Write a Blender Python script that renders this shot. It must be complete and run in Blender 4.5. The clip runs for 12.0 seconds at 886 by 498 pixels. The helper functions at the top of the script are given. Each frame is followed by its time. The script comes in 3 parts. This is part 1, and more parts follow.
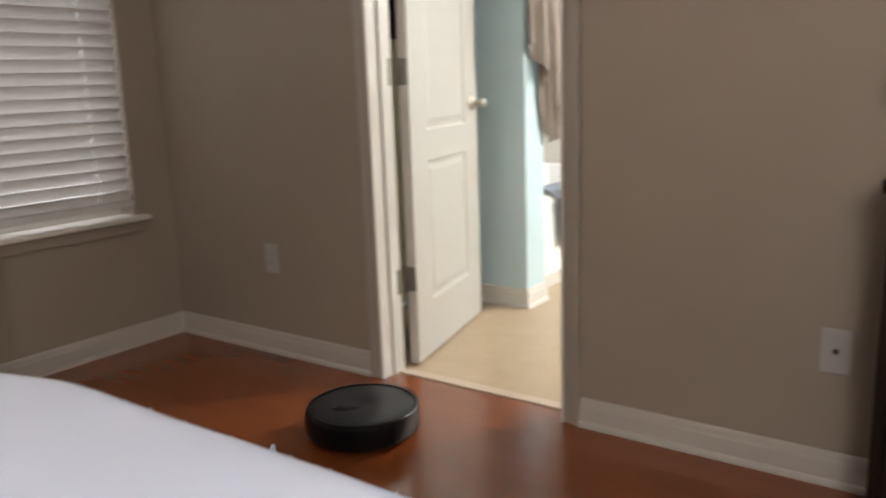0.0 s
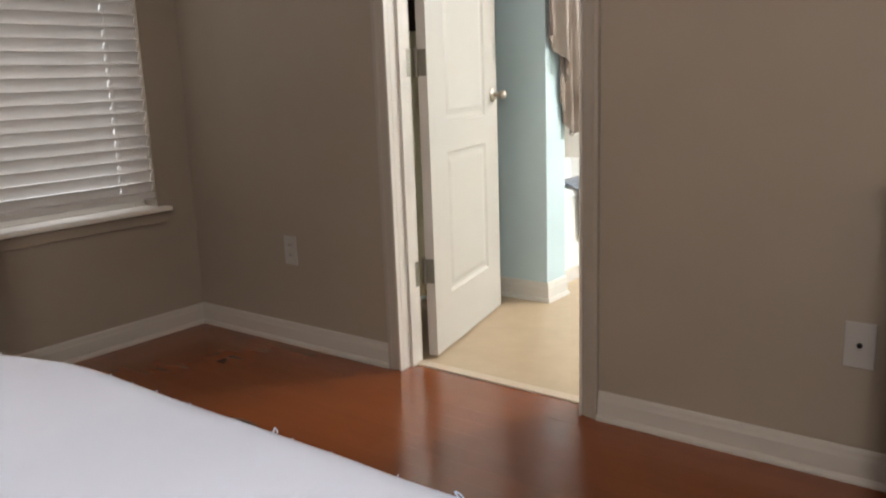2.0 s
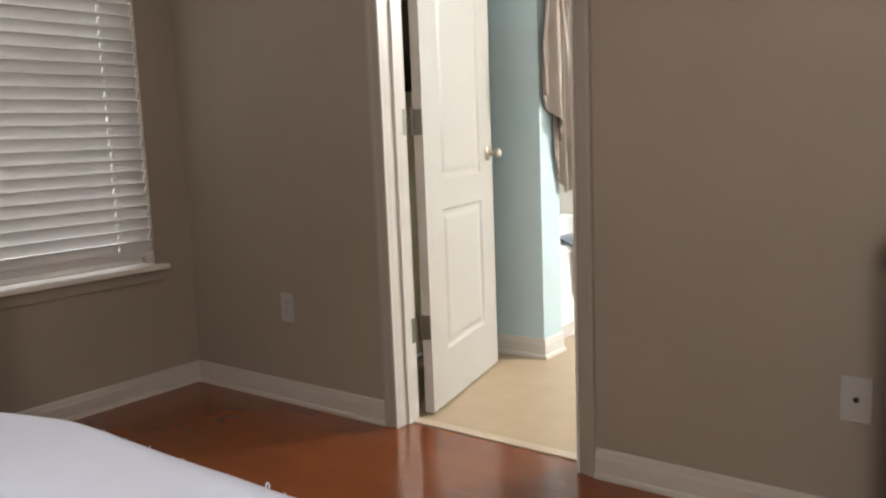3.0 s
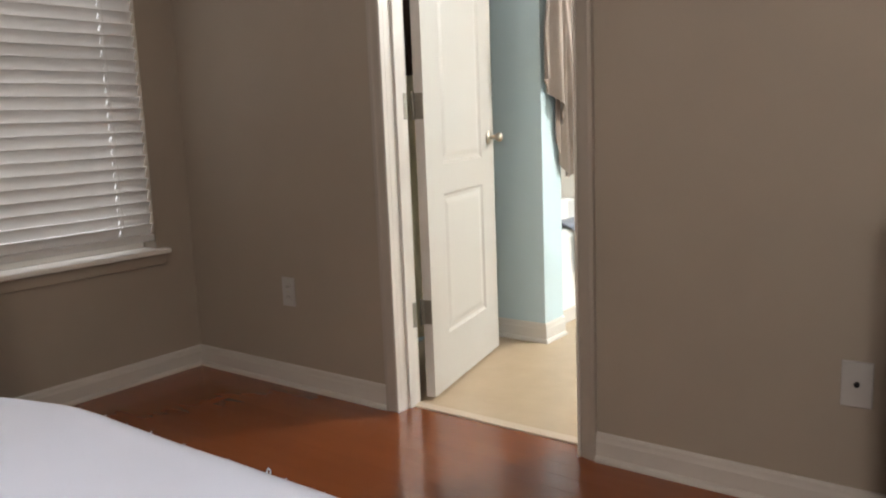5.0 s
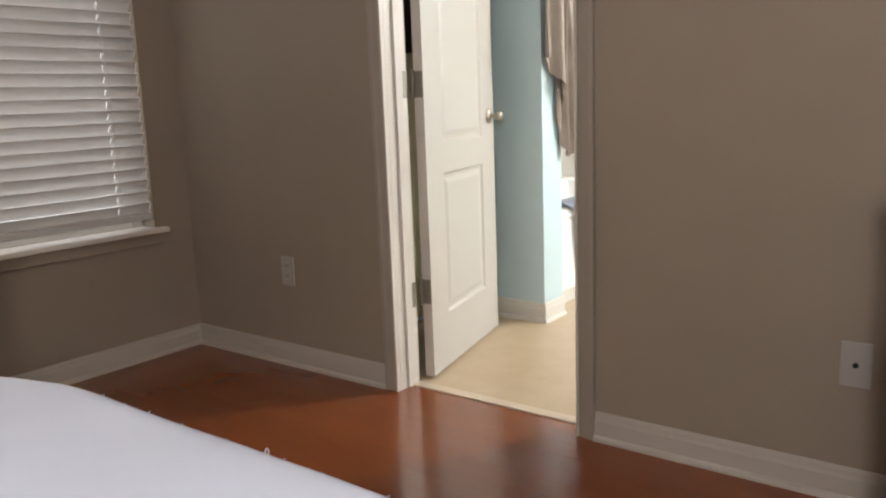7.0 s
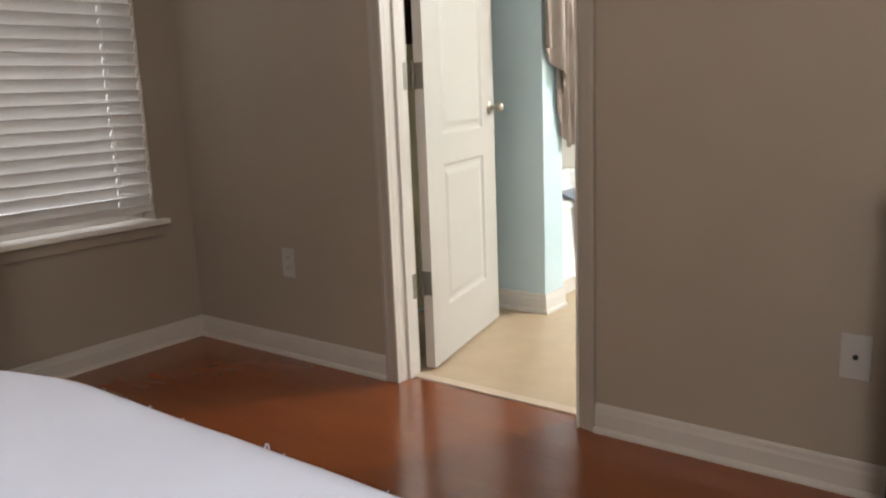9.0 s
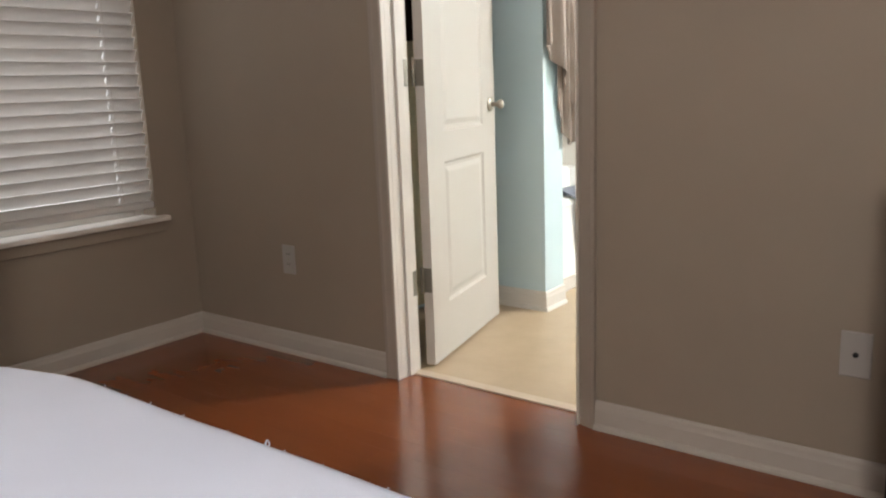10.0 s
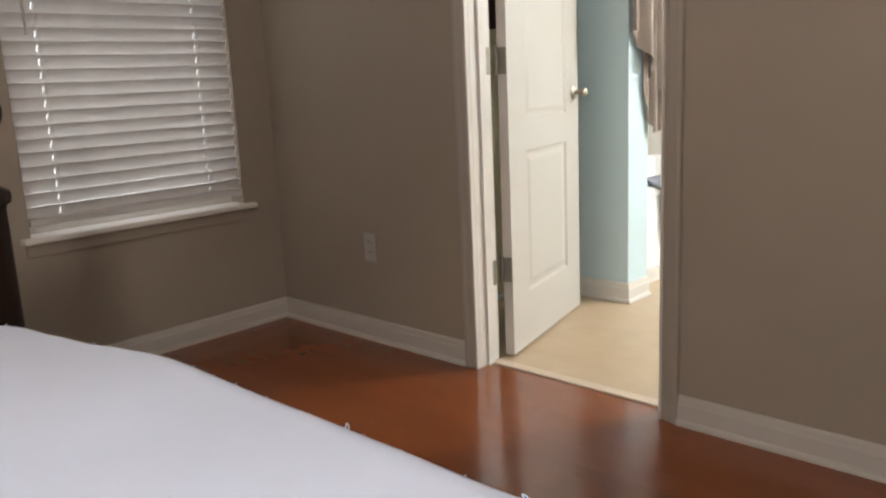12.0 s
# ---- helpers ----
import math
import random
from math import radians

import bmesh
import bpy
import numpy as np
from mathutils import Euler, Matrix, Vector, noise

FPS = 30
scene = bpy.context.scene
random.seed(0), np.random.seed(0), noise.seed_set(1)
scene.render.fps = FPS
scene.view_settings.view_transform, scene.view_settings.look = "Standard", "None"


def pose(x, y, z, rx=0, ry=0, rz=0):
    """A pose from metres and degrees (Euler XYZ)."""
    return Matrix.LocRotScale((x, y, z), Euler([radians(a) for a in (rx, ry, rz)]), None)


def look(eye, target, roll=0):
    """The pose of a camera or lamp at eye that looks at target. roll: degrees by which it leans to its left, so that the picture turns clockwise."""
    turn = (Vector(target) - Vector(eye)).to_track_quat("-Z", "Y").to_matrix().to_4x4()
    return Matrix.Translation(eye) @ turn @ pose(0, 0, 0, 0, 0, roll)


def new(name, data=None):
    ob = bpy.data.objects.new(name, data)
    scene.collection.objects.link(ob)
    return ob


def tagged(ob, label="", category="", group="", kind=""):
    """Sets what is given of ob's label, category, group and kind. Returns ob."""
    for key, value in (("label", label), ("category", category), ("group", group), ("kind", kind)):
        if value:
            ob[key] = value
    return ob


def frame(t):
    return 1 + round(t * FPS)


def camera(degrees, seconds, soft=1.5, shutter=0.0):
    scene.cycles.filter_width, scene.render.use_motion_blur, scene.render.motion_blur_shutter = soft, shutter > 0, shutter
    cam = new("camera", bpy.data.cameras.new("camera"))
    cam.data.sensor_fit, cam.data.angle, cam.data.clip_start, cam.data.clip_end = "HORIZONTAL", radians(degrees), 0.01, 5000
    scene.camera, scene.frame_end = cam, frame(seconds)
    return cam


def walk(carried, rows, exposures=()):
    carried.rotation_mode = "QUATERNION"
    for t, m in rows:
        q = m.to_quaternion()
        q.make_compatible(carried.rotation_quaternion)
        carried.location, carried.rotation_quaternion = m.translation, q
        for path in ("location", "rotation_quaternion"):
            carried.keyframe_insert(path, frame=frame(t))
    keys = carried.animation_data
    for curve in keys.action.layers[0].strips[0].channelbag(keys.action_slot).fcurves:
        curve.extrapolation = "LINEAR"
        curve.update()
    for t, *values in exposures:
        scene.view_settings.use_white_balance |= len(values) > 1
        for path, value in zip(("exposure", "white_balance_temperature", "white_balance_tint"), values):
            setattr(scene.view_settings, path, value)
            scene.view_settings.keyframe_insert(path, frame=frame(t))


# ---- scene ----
cam = camera(58, 12.0, soft=2.2, shutter=0.5)
PATH = [
    (0, (2.9031, -2.0609, 1.0268), (1.7559, -0.4747, 0.6171), -1.99),
    (0.1, (2.9225, -2.0544, 1.0140), (1.7221, -0.5079, 0.6048), -2.05),
    (0.2, (2.9175, -2.0506, 1.0125), (1.7140, -0.5171, 0.5654), -1.95),
    (0.3, (2.9141, -2.0490, 1.0112), (1.7138, -0.5145, 0.5587), -2.04),
    (0.5, (2.9074, -2.0301, 1.0088), (1.7130, -0.4982, 0.5329), -2.27),
    (1, (2.9098, -2.0327, 1.0069), (1.7140, -0.4951, 0.5531), -2.23),
    (1.5, (2.9117, -2.0355, 1.0078), (1.7150, -0.4941, 0.5697), -2.28),
    (2, (2.9138, -2.0406, 1.0075), (1.7184, -0.4921, 0.5915), -2.09),
    (2.5, (2.9140, -2.0493, 1.0080), (1.7211, -0.4762, 0.6880), -2.25),
    (3, (2.9289, -2.0492, 1.0062), (1.7266, -0.4747, 0.7314), -2.27),
    (5, (2.9272, -2.0458, 1.0078), (1.7247, -0.4790, 0.6934), -2.29),
    (5.5, (2.9242, -2.0449, 1.0073), (1.7229, -0.4781, 0.6879), -2.25),
    (6, (2.9241, -2.0455, 1.0128), (1.7236, -0.4779, 0.6946), -2.30),
    (6.5, (2.9233, -2.0406, 1.0076), (1.7248, -0.4775, 0.6605), -2.23),
    (7, (2.9227, -2.0393, 1.0074), (1.7248, -0.4800, 0.6418), -2.15),
    (9, (2.9244, -2.0373, 1.0137), (1.7263, -0.4842, 0.6236), -2.24),
    (9.5, (2.9233, -2.0368, 1.0123), (1.7256, -0.4839, 0.6203), -2.18),
    (10, (2.9242, -2.0375, 1.0134), (1.7261, -0.4860, 0.6164), -2.16),
    (10.5, (2.9215, -2.0343, 1.0137), (1.7155, -0.4958, 0.5909), -2.19),
    (10.7, (2.9220, -2.0413, 1.0166), (1.6632, -0.5523, 0.5713), -1.86),
    (10.8, (2.9238, -2.0427, 1.0177), (1.6287, -0.5948, 0.5419), -1.78),
    (10.9, (2.9181, -2.0398, 1.0147), (1.5962, -0.6235, 0.5182), -1.72),
    (11, (2.9118, -2.0325, 1.0145), (1.5827, -0.6308, 0.4962), -2.06),
    (11.5, (2.9147, -2.0352, 1.0130), (1.5687, -0.6390, 0.5239), -2.11),
    (12, (2.9214, -2.0342, 1.0105), (1.5728, -0.6166, 0.5962), -2.65),
]
walk(cam, [(t, look(eye, target, roll)) for t, eye, target, roll in PATH])

# ---------------- light ----------------
world = bpy.data.worlds.new("world")
scene.world = world
world.use_nodes = True
sky = world.node_tree.nodes.new("ShaderNodeTexSky")
sky.sky_type = "NISHITA"
sky.sun_disc = False
sky.sun_elevation, sky.sun_rotation = radians(35), radians(200)
world.node_tree.links.new(sky.outputs[0], world.node_tree.nodes["Background"].inputs[0])
world.node_tree.nodes["Background"].inputs[1].default_value = 0.08


def area_lamp(name, m, w, h, watts, colour):
    lamp = bpy.data.lights.new(name, "AREA")
    lamp.shape, lamp.size, lamp.size_y, lamp.energy, lamp.color = "RECTANGLE", w, h, watts, colour
    ob = new(name, lamp)
    ob.matrix_world = m
    return ob


# the bathroom's vanity bulbs, daylight outside the blind; an added, unseen lamp lights the bedroom by its globe
for gy in (2.38, 2.52, 2.66):
    bulb = bpy.data.lights.new("vanity_bulb", "POINT")
    bulb.energy, bulb.color, bulb.shadow_soft_size = 84, (1.0, 0.915, 0.86), 0.05
    new("vanity_bulb", bulb).location = (3.12, gy, 2.2)
area_lamp("daylight", look((-0.7, -0.7, 1.3), (0.5, -0.7, 1.3)), 2.6, 2.2, 80, (0.95, 0.97, 1.0))
scene.view_settings.exposure = 0.0


# ---------------- materials ----------------
def material(name, rough=0.5, metal=0.0, spec=0.5):
    m = bpy.data.materials.new(name)
    m.use_nodes = True
    b = m.node_tree.nodes["Principled BSDF"]
    b.inputs["Roughness"].default_value = rough
    b.inputs["Metallic"].default_value = metal
    b.inputs["Specular IOR Level"].default_value = spec
    return m, m.node_tree.nodes, m.node_tree.links, b


def coords(nt, links, scale=(1, 1, 1), which="Object"):
    tc = nt.new("ShaderNodeTexCoord")
    mp = nt.new("ShaderNodeMapping")
    mp.inputs["Scale"].default_value = scale
    links.new(tc.outputs[which], mp.inputs["Vector"])
    return mp.outputs["Vector"]


def noise_tex(nt, links, vec, scale, detail=4.0, rough=0.55):
    n = nt.new("ShaderNodeTexNoise")
    n.inputs["Scale"].default_value = scale
    n.inputs["Detail"].default_value = detail
    n.inputs["Roughness"].default_value = rough
    links.new(vec, n.inputs["Vector"])
    return n.outputs["Fac"]


def ramp(nt, links, fac, stops):
    r = nt.new("ShaderNodeValToRGB")
    el = r.color_ramp.elements
    while len(el) < len(stops):
        el.new(0.5)
    for e, (p, c) in zip(el, stops):
        e.position, e.color = p, (*c, 1)
    links.new(fac, r.inputs["Fac"])
    return r.outputs["Color"]


def bump(nt, links, b, height, strength, dist=0.002):
    bp = nt.new("ShaderNodeBump")
    bp.inputs["Strength"].default_value = strength
    bp.inputs["Distance"].default_value = dist
    links.new(height, bp.inputs["Height"])
    links.new(bp.outputs["Normal"], b.inputs["Normal"])


def paint(name, colour, rough=0.6, vary=0.06, grain=220, relief=0.25, spec=0.4):
    """Rolled or brushed paint: slow unevenness of tone and gloss, fine roller grain."""
    m, nt, links, b = material(name, rough, 0, spec)
    vec = coords(nt, links)
    big = noise_tex(nt, links, vec, 1.7, 3)
    lo = tuple(c * (1 - vary) for c in colour)
    hi = tuple(min(1, c * (1 + vary)) for c in colour)
    links.new(ramp(nt, links, big, [(0.3, lo), (0.7, hi)]), b.inputs["Base Color"])
    fine = noise_tex(nt, links, vec, grain, 3)
    bump(nt, links, b, fine, relief, 0.0015)
    return m


WALL = paint("greige_wall_paint", (0.266, 0.222, 0.180), 0.7, 0.05)
AQUA = paint("aqua_wall_paint", (0.495, 0.61, 0.645), 0.6, 0.04)
CEIL = paint("ceiling_paint", (0.78, 0.77, 0.75), 0.9, 0.03, 90, 0.6)
TRIM = paint("white_trim_paint", (0.60, 0.565, 0.52), 0.35, 0.03, 60, 0.12)
# casing fronts: their shade is put into the colour
CASING = paint("shaded_trim_greige", (0.30, 0.262, 0.226), 0.5, 0.03, 60, 0.12)
CREAM = paint("cream_threshold_paint", (0.54, 0.45, 0.355), 0.4, 0.04, 80, 0.1)
BASEW = paint("dull_white_baseboard_paint", (0.41, 0.38, 0.345), 0.42, 0.03, 60, 0.12)
DOORW = paint("white_door_paint", (0.475, 0.445, 0.408), 0.38, 0.02, 90, 0.15)
PLATE = paint("white_plate_plastic", (0.345, 0.325, 0.31), 0.4, 0.02, 40, 0.05)
TUBW = paint("white_tub_enamel", (0.80, 0.80, 0.79), 0.12, 0.01, 20, 0.02)
GLAZED = paint("pale_glazed_tile", (0.74, 0.71, 0.66), 0.2, 0.05, 30, 0.05)
RUBBER = paint("black_rubber", (0.012, 0.012, 0.012), 0.7, 0.1, 200, 0.2)
OLIVESHEET = paint("olive_brown_sheet", (0.42, 0.355, 0.235), 0.9, 0.2, 300, 0.6, 0.1)
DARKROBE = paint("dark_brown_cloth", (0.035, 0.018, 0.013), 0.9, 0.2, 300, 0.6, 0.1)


def metal(name, colour, rough):
    m, nt, links, b = material(name, rough, 1.0)
    vec = coords(nt, links, (1, 1, 6))
    links.new(ramp(nt, links, noise_tex(nt, links, vec, 60), [(0.3, tuple(c * 0.85 for c in colour)), (0.7, colour)]), b.inputs["Base Color"])
    return m


NICKEL = metal("satin_nickel", (0.40, 0.365, 0.31), 0.42)
HINGE = metal("tarnished_hinge_metal", (0.25, 0.23, 0.195), 0.55)


def floor_wood():
    m, nt, links, b = material("cherry_laminate", 0.2, 0, 0.72)
    info = nt.new("ShaderNodeObjectInfo")
    vec = coords(nt, links, (1.0, 6.0, 6.0))
    off = nt.new("ShaderNodeVectorMath")
    off.operation = "ADD"
    links.new(vec, off.inputs[0])
    sc = nt.new("ShaderNodeMath")
    sc.operation = "MULTIPLY"
    sc.inputs[1].default_value = 37.0
    links.new(info.outputs["Random"], sc.inputs[0])
    links.new(sc.outputs[0], off.inputs[1])
    grain = noise_tex(nt, links, off.outputs[0], 3.0, 6, 0.55)
    tone = ramp(nt, links, grain, [(0.25, (0.188, 0.0500, 0.0140)), (0.5, (0.196, 0.0530, 0.0150)), (0.8, (0.204, 0.0560, 0.0162))])
    mix = nt.new("ShaderNodeMixRGB")
    mix.blend_type = "MULTIPLY"
    mix.inputs["Fac"].default_value = 1.0
    links.new(tone, mix.inputs[1])
    links.new(ramp(nt, links, info.outputs["Random"], [(0.0, (0.95, 0.945, 0.94)), (1.0, (1.04, 1.04, 1.04))]), mix.inputs[2])
    links.new(mix.outputs[0], b.inputs["Base Color"])
    smear = noise_tex(nt, links, coords(nt, links), 6.0, 4)
    rr = nt.new("ShaderNodeMapRange")
    rr.inputs["To Min"].default_value, rr.inputs["To Max"].default_value = 0.13, 0.26
    links.new(smear, rr.inputs["Value"])
    links.new(rr.outputs[0], b.inputs["Roughness"])
    return m


WOOD = floor_wood()


def vinyl():
    m, nt, links, b = material("beige_vinyl_tile", 0.35, 0, 0.4)
    vec = coords(nt, links)
    n1 = noise_tex(nt, links, vec, 9, 6)
    links.new(ramp(nt, links, n1, [(0.3, (0.41, 0.31, 0.20)), (0.7, (0.46, 0.355, 0.238))]), b.inputs["Base Color"])
    bump(nt, links, b, noise_tex(nt, links, vec, 150), 0.1, 0.001)
    return m


VINYL = vinyl()


def slat_mat():
    m, nt, links, b = material("white_blind_slat", 0.45, 0, 0.4)
    vec = coords(nt, links, (1, 3, 1))
    links.new(ramp(nt, links, noise_tex(nt, links, vec, 3), [(0.3, (0.52, 0.505, 0.49)), (0.7, (0.58, 0.565, 0.55))]), b.inputs["Base Color"])
    tr = nt.new("ShaderNodeBsdfTranslucent")
    tr.inputs["Color"].default_value = (0.8, 0.77, 0.73, 1)
    mix = nt.new("ShaderNodeMixShader")
    mix.inputs["Fac"].default_value = 0.14
    links.new(b.outputs[0], mix.inputs[1])
    links.new(tr.outputs[0], mix.inputs[2])
    links.new(mix.outputs[0], nt["Material Output"].inputs["Surface"])
    return m


SLAT = slat_mat()
CORD = paint("white_cord", (0.85, 0.84, 0.82), 0.8, 0.02, 300, 0.3)


def quilt():
    m, nt, links, b = material("white_woven_coverlet", 0.9, 0, 0.15)
    b.inputs["Sheen Weight"].default_value = 0.2
    vec = coords(nt, links)
    big = noise_tex(nt, links, vec, 3.0, 4)
    links.new(ramp(nt, links, big, [(0.3, (0.575, 0.645, 0.81)), (0.7, (0.635, 0.705, 0.87))]), b.inputs["Base Color"])
    weave = nt.new("ShaderNodeTexWave")
    weave.inputs["Scale"].default_value = 24.0
    weave.inputs["Distortion"].default_value = 1.2
    weave.inputs["Detail"].default_value = 2.0
    links.new(vec, weave.inputs["Vector"])
    patch = ramp(nt, links, noise_tex(nt, links, vec, 2.3, 2), [(0.60, (0, 0, 0)), (0.74, (0.5, 0.5, 0.5))])
    grain = noise_tex(nt, links, vec, 420, 2)
    soft = nt.new("ShaderNodeMath")
    soft.operation = "MULTIPLY"
    soft.inputs[1].default_value = 0.22
    links.new(grain, soft.inputs[0])
    fine = soft.outputs[0]
    far = nt.new("ShaderNodeVectorMath")
    far.operation = "DISTANCE"
    far.inputs[1].default_value = (2.44, -1.70, 0.64)
    links.new(vec, far.inputs[0])
    tuft = ramp(nt, links, far.outputs["Value"], [(0.04, (0.8, 0.8, 0.8)), (0.15, (0, 0, 0))])
    most = nt.new("ShaderNodeMath")
    most.operation = "MAXIMUM"
    links.new(patch, most.inputs[0])
    links.new(tuft, most.inputs[1])
    mul = nt.new("ShaderNodeMath")
    mul.operation = "MULTIPLY"
    links.new(weave.outputs["Fac"], mul.inputs[0])
    links.new(most.outputs[0], mul.inputs[1])
    add = nt.new("ShaderNodeMath")
    add.operation = "ADD"
    links.new(mul.outputs[0], add.inputs[0])
    links.new(fine, add.inputs[1])
    bump(nt, links, b, add.outputs[0], 0.4, 0.003)
    return m


QUILT = quilt()


def cloth(name, lo, hi, scale=160):
    m, nt, links, b = material(name, 0.95, 0, 0.1)
    b.inputs["Sheen Weight"].default_value = 0.3
    vec = coords(nt, links)
    links.new(ramp(nt, links, noise_tex(nt, links, vec, 7), [(0.3, lo), (0.7, hi)]), b.inputs["Base Color"])
    bump(nt, links, b, noise_tex(nt, links, vec, scale, 3), 0.6, 0.003)
    return m


TOWEL = cloth("taupe_terry", (0.245, 0.195, 0.165), (0.325, 0.265, 0.23))
MAT = cloth("slate_blue_terry", (0.115, 0.13, 0.17), (0.15, 0.165, 0.205))


def darkwood():
    m, nt, links, b = material("dark_stained_wood", 0.5, 0, 0.14)
    vec = coords(nt, links, (8, 8, 1))
    links.new(ramp(nt, links, noise_tex(nt, links, vec, 6, 7), [(0.3, (0.006, 0.004, 0.003)), (0.7, (0.016, 0.008, 0.005))]), b.inputs["Base Color"])
    return m


DARKWOOD = darkwood()
TURNED = paint("brown_turned_wood", (0.045, 0.022, 0.014), 0.5, 0.2, 40, 0.1)


# glow of the lamp added to fill the bedroom
def fill_globe():
    m, nt, links, b = material("fill_globe_glow", 0.3)
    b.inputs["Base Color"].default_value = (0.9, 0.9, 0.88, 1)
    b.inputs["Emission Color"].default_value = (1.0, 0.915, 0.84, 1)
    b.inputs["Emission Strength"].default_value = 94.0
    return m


GLOBE = fill_globe()


def plastic(name, colour, rough, spec=0.5):
    m, nt, links, b = material(name, rough, 0, spec)
    vec = coords(nt, links)
    links.new(ramp(nt, links, noise_tex(nt, links, vec, 14, 4), [(0.3, tuple(c * 0.85 for c in colour)), (0.7, tuple(c * 1.15 for c in colour))]), b.inputs["Base Color"])
    bump(nt, links, b, noise_tex(nt, links, vec, 600, 2), 0.08, 0.0005)
    return m


BLACKTOP = plastic("charcoal_brushed_plastic", (0.012, 0.013, 0.018), 0.36, 0.4)
BLACK = plastic("gloss_black_plastic", (0.003, 0.003, 0.004), 0.3, 0.25)
BLACKSAT = plastic("satin_black_plastic", (0.006, 0.006, 0.007), 0.45, 0.35)
GROUND = paint("lawn", (0.06, 0.09, 0.03), 0.95, 0.3, 3, 0.5)


def glass():
    m, nt, links, b = material("window_glass", 0.0)
    b.inputs["Transmission Weight"].default_value = 1.0
    b.inputs["IOR"].default_value = 1.45
    return m


GLASS = glass()


# ---------------- shape helpers ----------------
def mesh_of(name, bm, mat, smooth=False):
    me = bpy.data.meshes.new(name)
    bmesh.ops.recalc_face_normals(bm, faces=bm.faces[:])
    bm.to_mesh(me)
    bm.free()
    me.materials.append(mat)
    if smooth:
        for p in me.polygons:
            p.use_smooth = True
        me.set_sharp_from_angle(angle=radians(40))
    return me


def part(name, bm, mat, parent=None, label="", smooth=False):
    ob = new(name, mesh_of(name, bm, mat, smooth))
    ob.parent = parent
    return tagged(ob, label)


def empty(name, m=None):
    ob = new(name)
    ob.empty_display_size = 0.05
    if m is not None:
        ob.matrix_world = m
    return ob


def box(bm, x0, x1, y0, y1, z0, z1, bevel=0.0, seg=2):
    b2 = bmesh.new()
    bmesh.ops.create_cube(b2, size=1)
    for v in b2.verts:
        v.co = Vector(((x0 + x1) / 2 + v.co.x * (x1 - x0), (y0 + y1) / 2 + v.co.y * (y1 - y0), (z0 + z1) / 2 + v.co.z * (z1 - z0)))
    if bevel:
        bmesh.ops.bevel(b2, geom=b2.edges[:], offset=bevel, segments=seg, affect="EDGES", profile=0.5)
    join(bm, b2)
    return bm


def join(bm, other, m=None):
    if m is not None:
        bmesh.ops.transform(other, matrix=m, verts=other.verts[:])
    tmp = bpy.data.meshes.new("tmp")
    other.to_mesh(tmp)
    other.free()
    bm.from_mesh(tmp)
    bpy.data.meshes.remove(tmp)


def boxed(*a, **k):
    return box(bmesh.new(), *a, **k)


def lathe(profile, seg=48):
    """Turned solid from (radius, height) pairs."""
    bm = bmesh.new()
    rings = []
    for r, z in profile:
        rings.append([bm.verts.new((r * math.cos(2 * math.pi * i / seg), r * math.sin(2 * math.pi * i / seg), z)) for i in range(seg)] if r > 1e-6 else [bm.verts.new((0, 0, z))])
    for a, b in zip(rings, rings[1:]):
        for i in range(seg):
            j = (i + 1) % seg
            f = [a[i % len(a)], a[j % len(a)], b[j % len(b)], b[i % len(b)]]
            f = list(dict.fromkeys(f))
            if len(f) > 2:
                bm.faces.new(f)
    return bm


def prism(profile, axis, a, b):
    """Profile of (offset, height) swept along x or y from a to b."""
    bm = bmesh.new()
    ends = []
    for t in (a, b):
        ends.append([bm.verts.new((t, o, z) if axis == "x" else (o, t, z)) for o, z in profile])
    n = len(profile)
    for i in range(n):
        j = (i + 1) % n
        bm.faces.new((ends[0][i], ends[0][j], ends[1][j], ends[1][i]))
    bm.faces.new(ends[0])
    bm.faces.new(ends[1][::-1])
    return bm


def tube(points, radius, seg=6):
    bm = bmesh.new()
    rings = []
    pts = [Vector(p) for p in points]
    for i, p in enumerate(pts):
        d = (pts[min(i + 1, len(pts) - 1)] - pts[max(i - 1, 0)]).normalized()
        up = Vector((0, 0, 1)) if abs(d.z) < 0.9 else Vector((1, 0, 0))
        s = d.cross(up).normalized()
        u = s.cross(d)
        rings.append([bm.verts.new(p + radius * (math.cos(2 * math.pi * k / seg) * s + math.sin(2 * math.pi * k / seg) * u)) for k in range(seg)])
    for a, b in zip(rings, rings[1:]):
        for k in range(seg):
            bm.faces.new((a[k], a[(k + 1) % seg], b[(k + 1) % seg], b[k]))
    bm.faces.new(rings[0])
    bm.faces.new(rings[-1])
    return bm


def sheet(nu, nv, fn, thick=0.0):
    """A grid surface from fn(u, v), given thickness along its normal."""
    bm = bmesh.new()
    g = [[bm.verts.new(fn(i / nu, j / nv)) for j in range(nv + 1)] for i in range(nu + 1)]
    for i in range(nu):
        for j in range(nv):
            bm.faces.new((g[i][j], g[i + 1][j], g[i + 1][j + 1], g[i][j + 1]))
    if thick:
        bmesh.ops.recalc_face_normals(bm, faces=bm.faces[:])
        bmesh.ops.solidify(bm, geom=bm.faces[:], thickness=thick)
    return bm


def setting(name, bm, mat, label, category, smooth=False):
    return tagged(part(name, bm, mat, None, label, smooth), category=category, kind="structure")


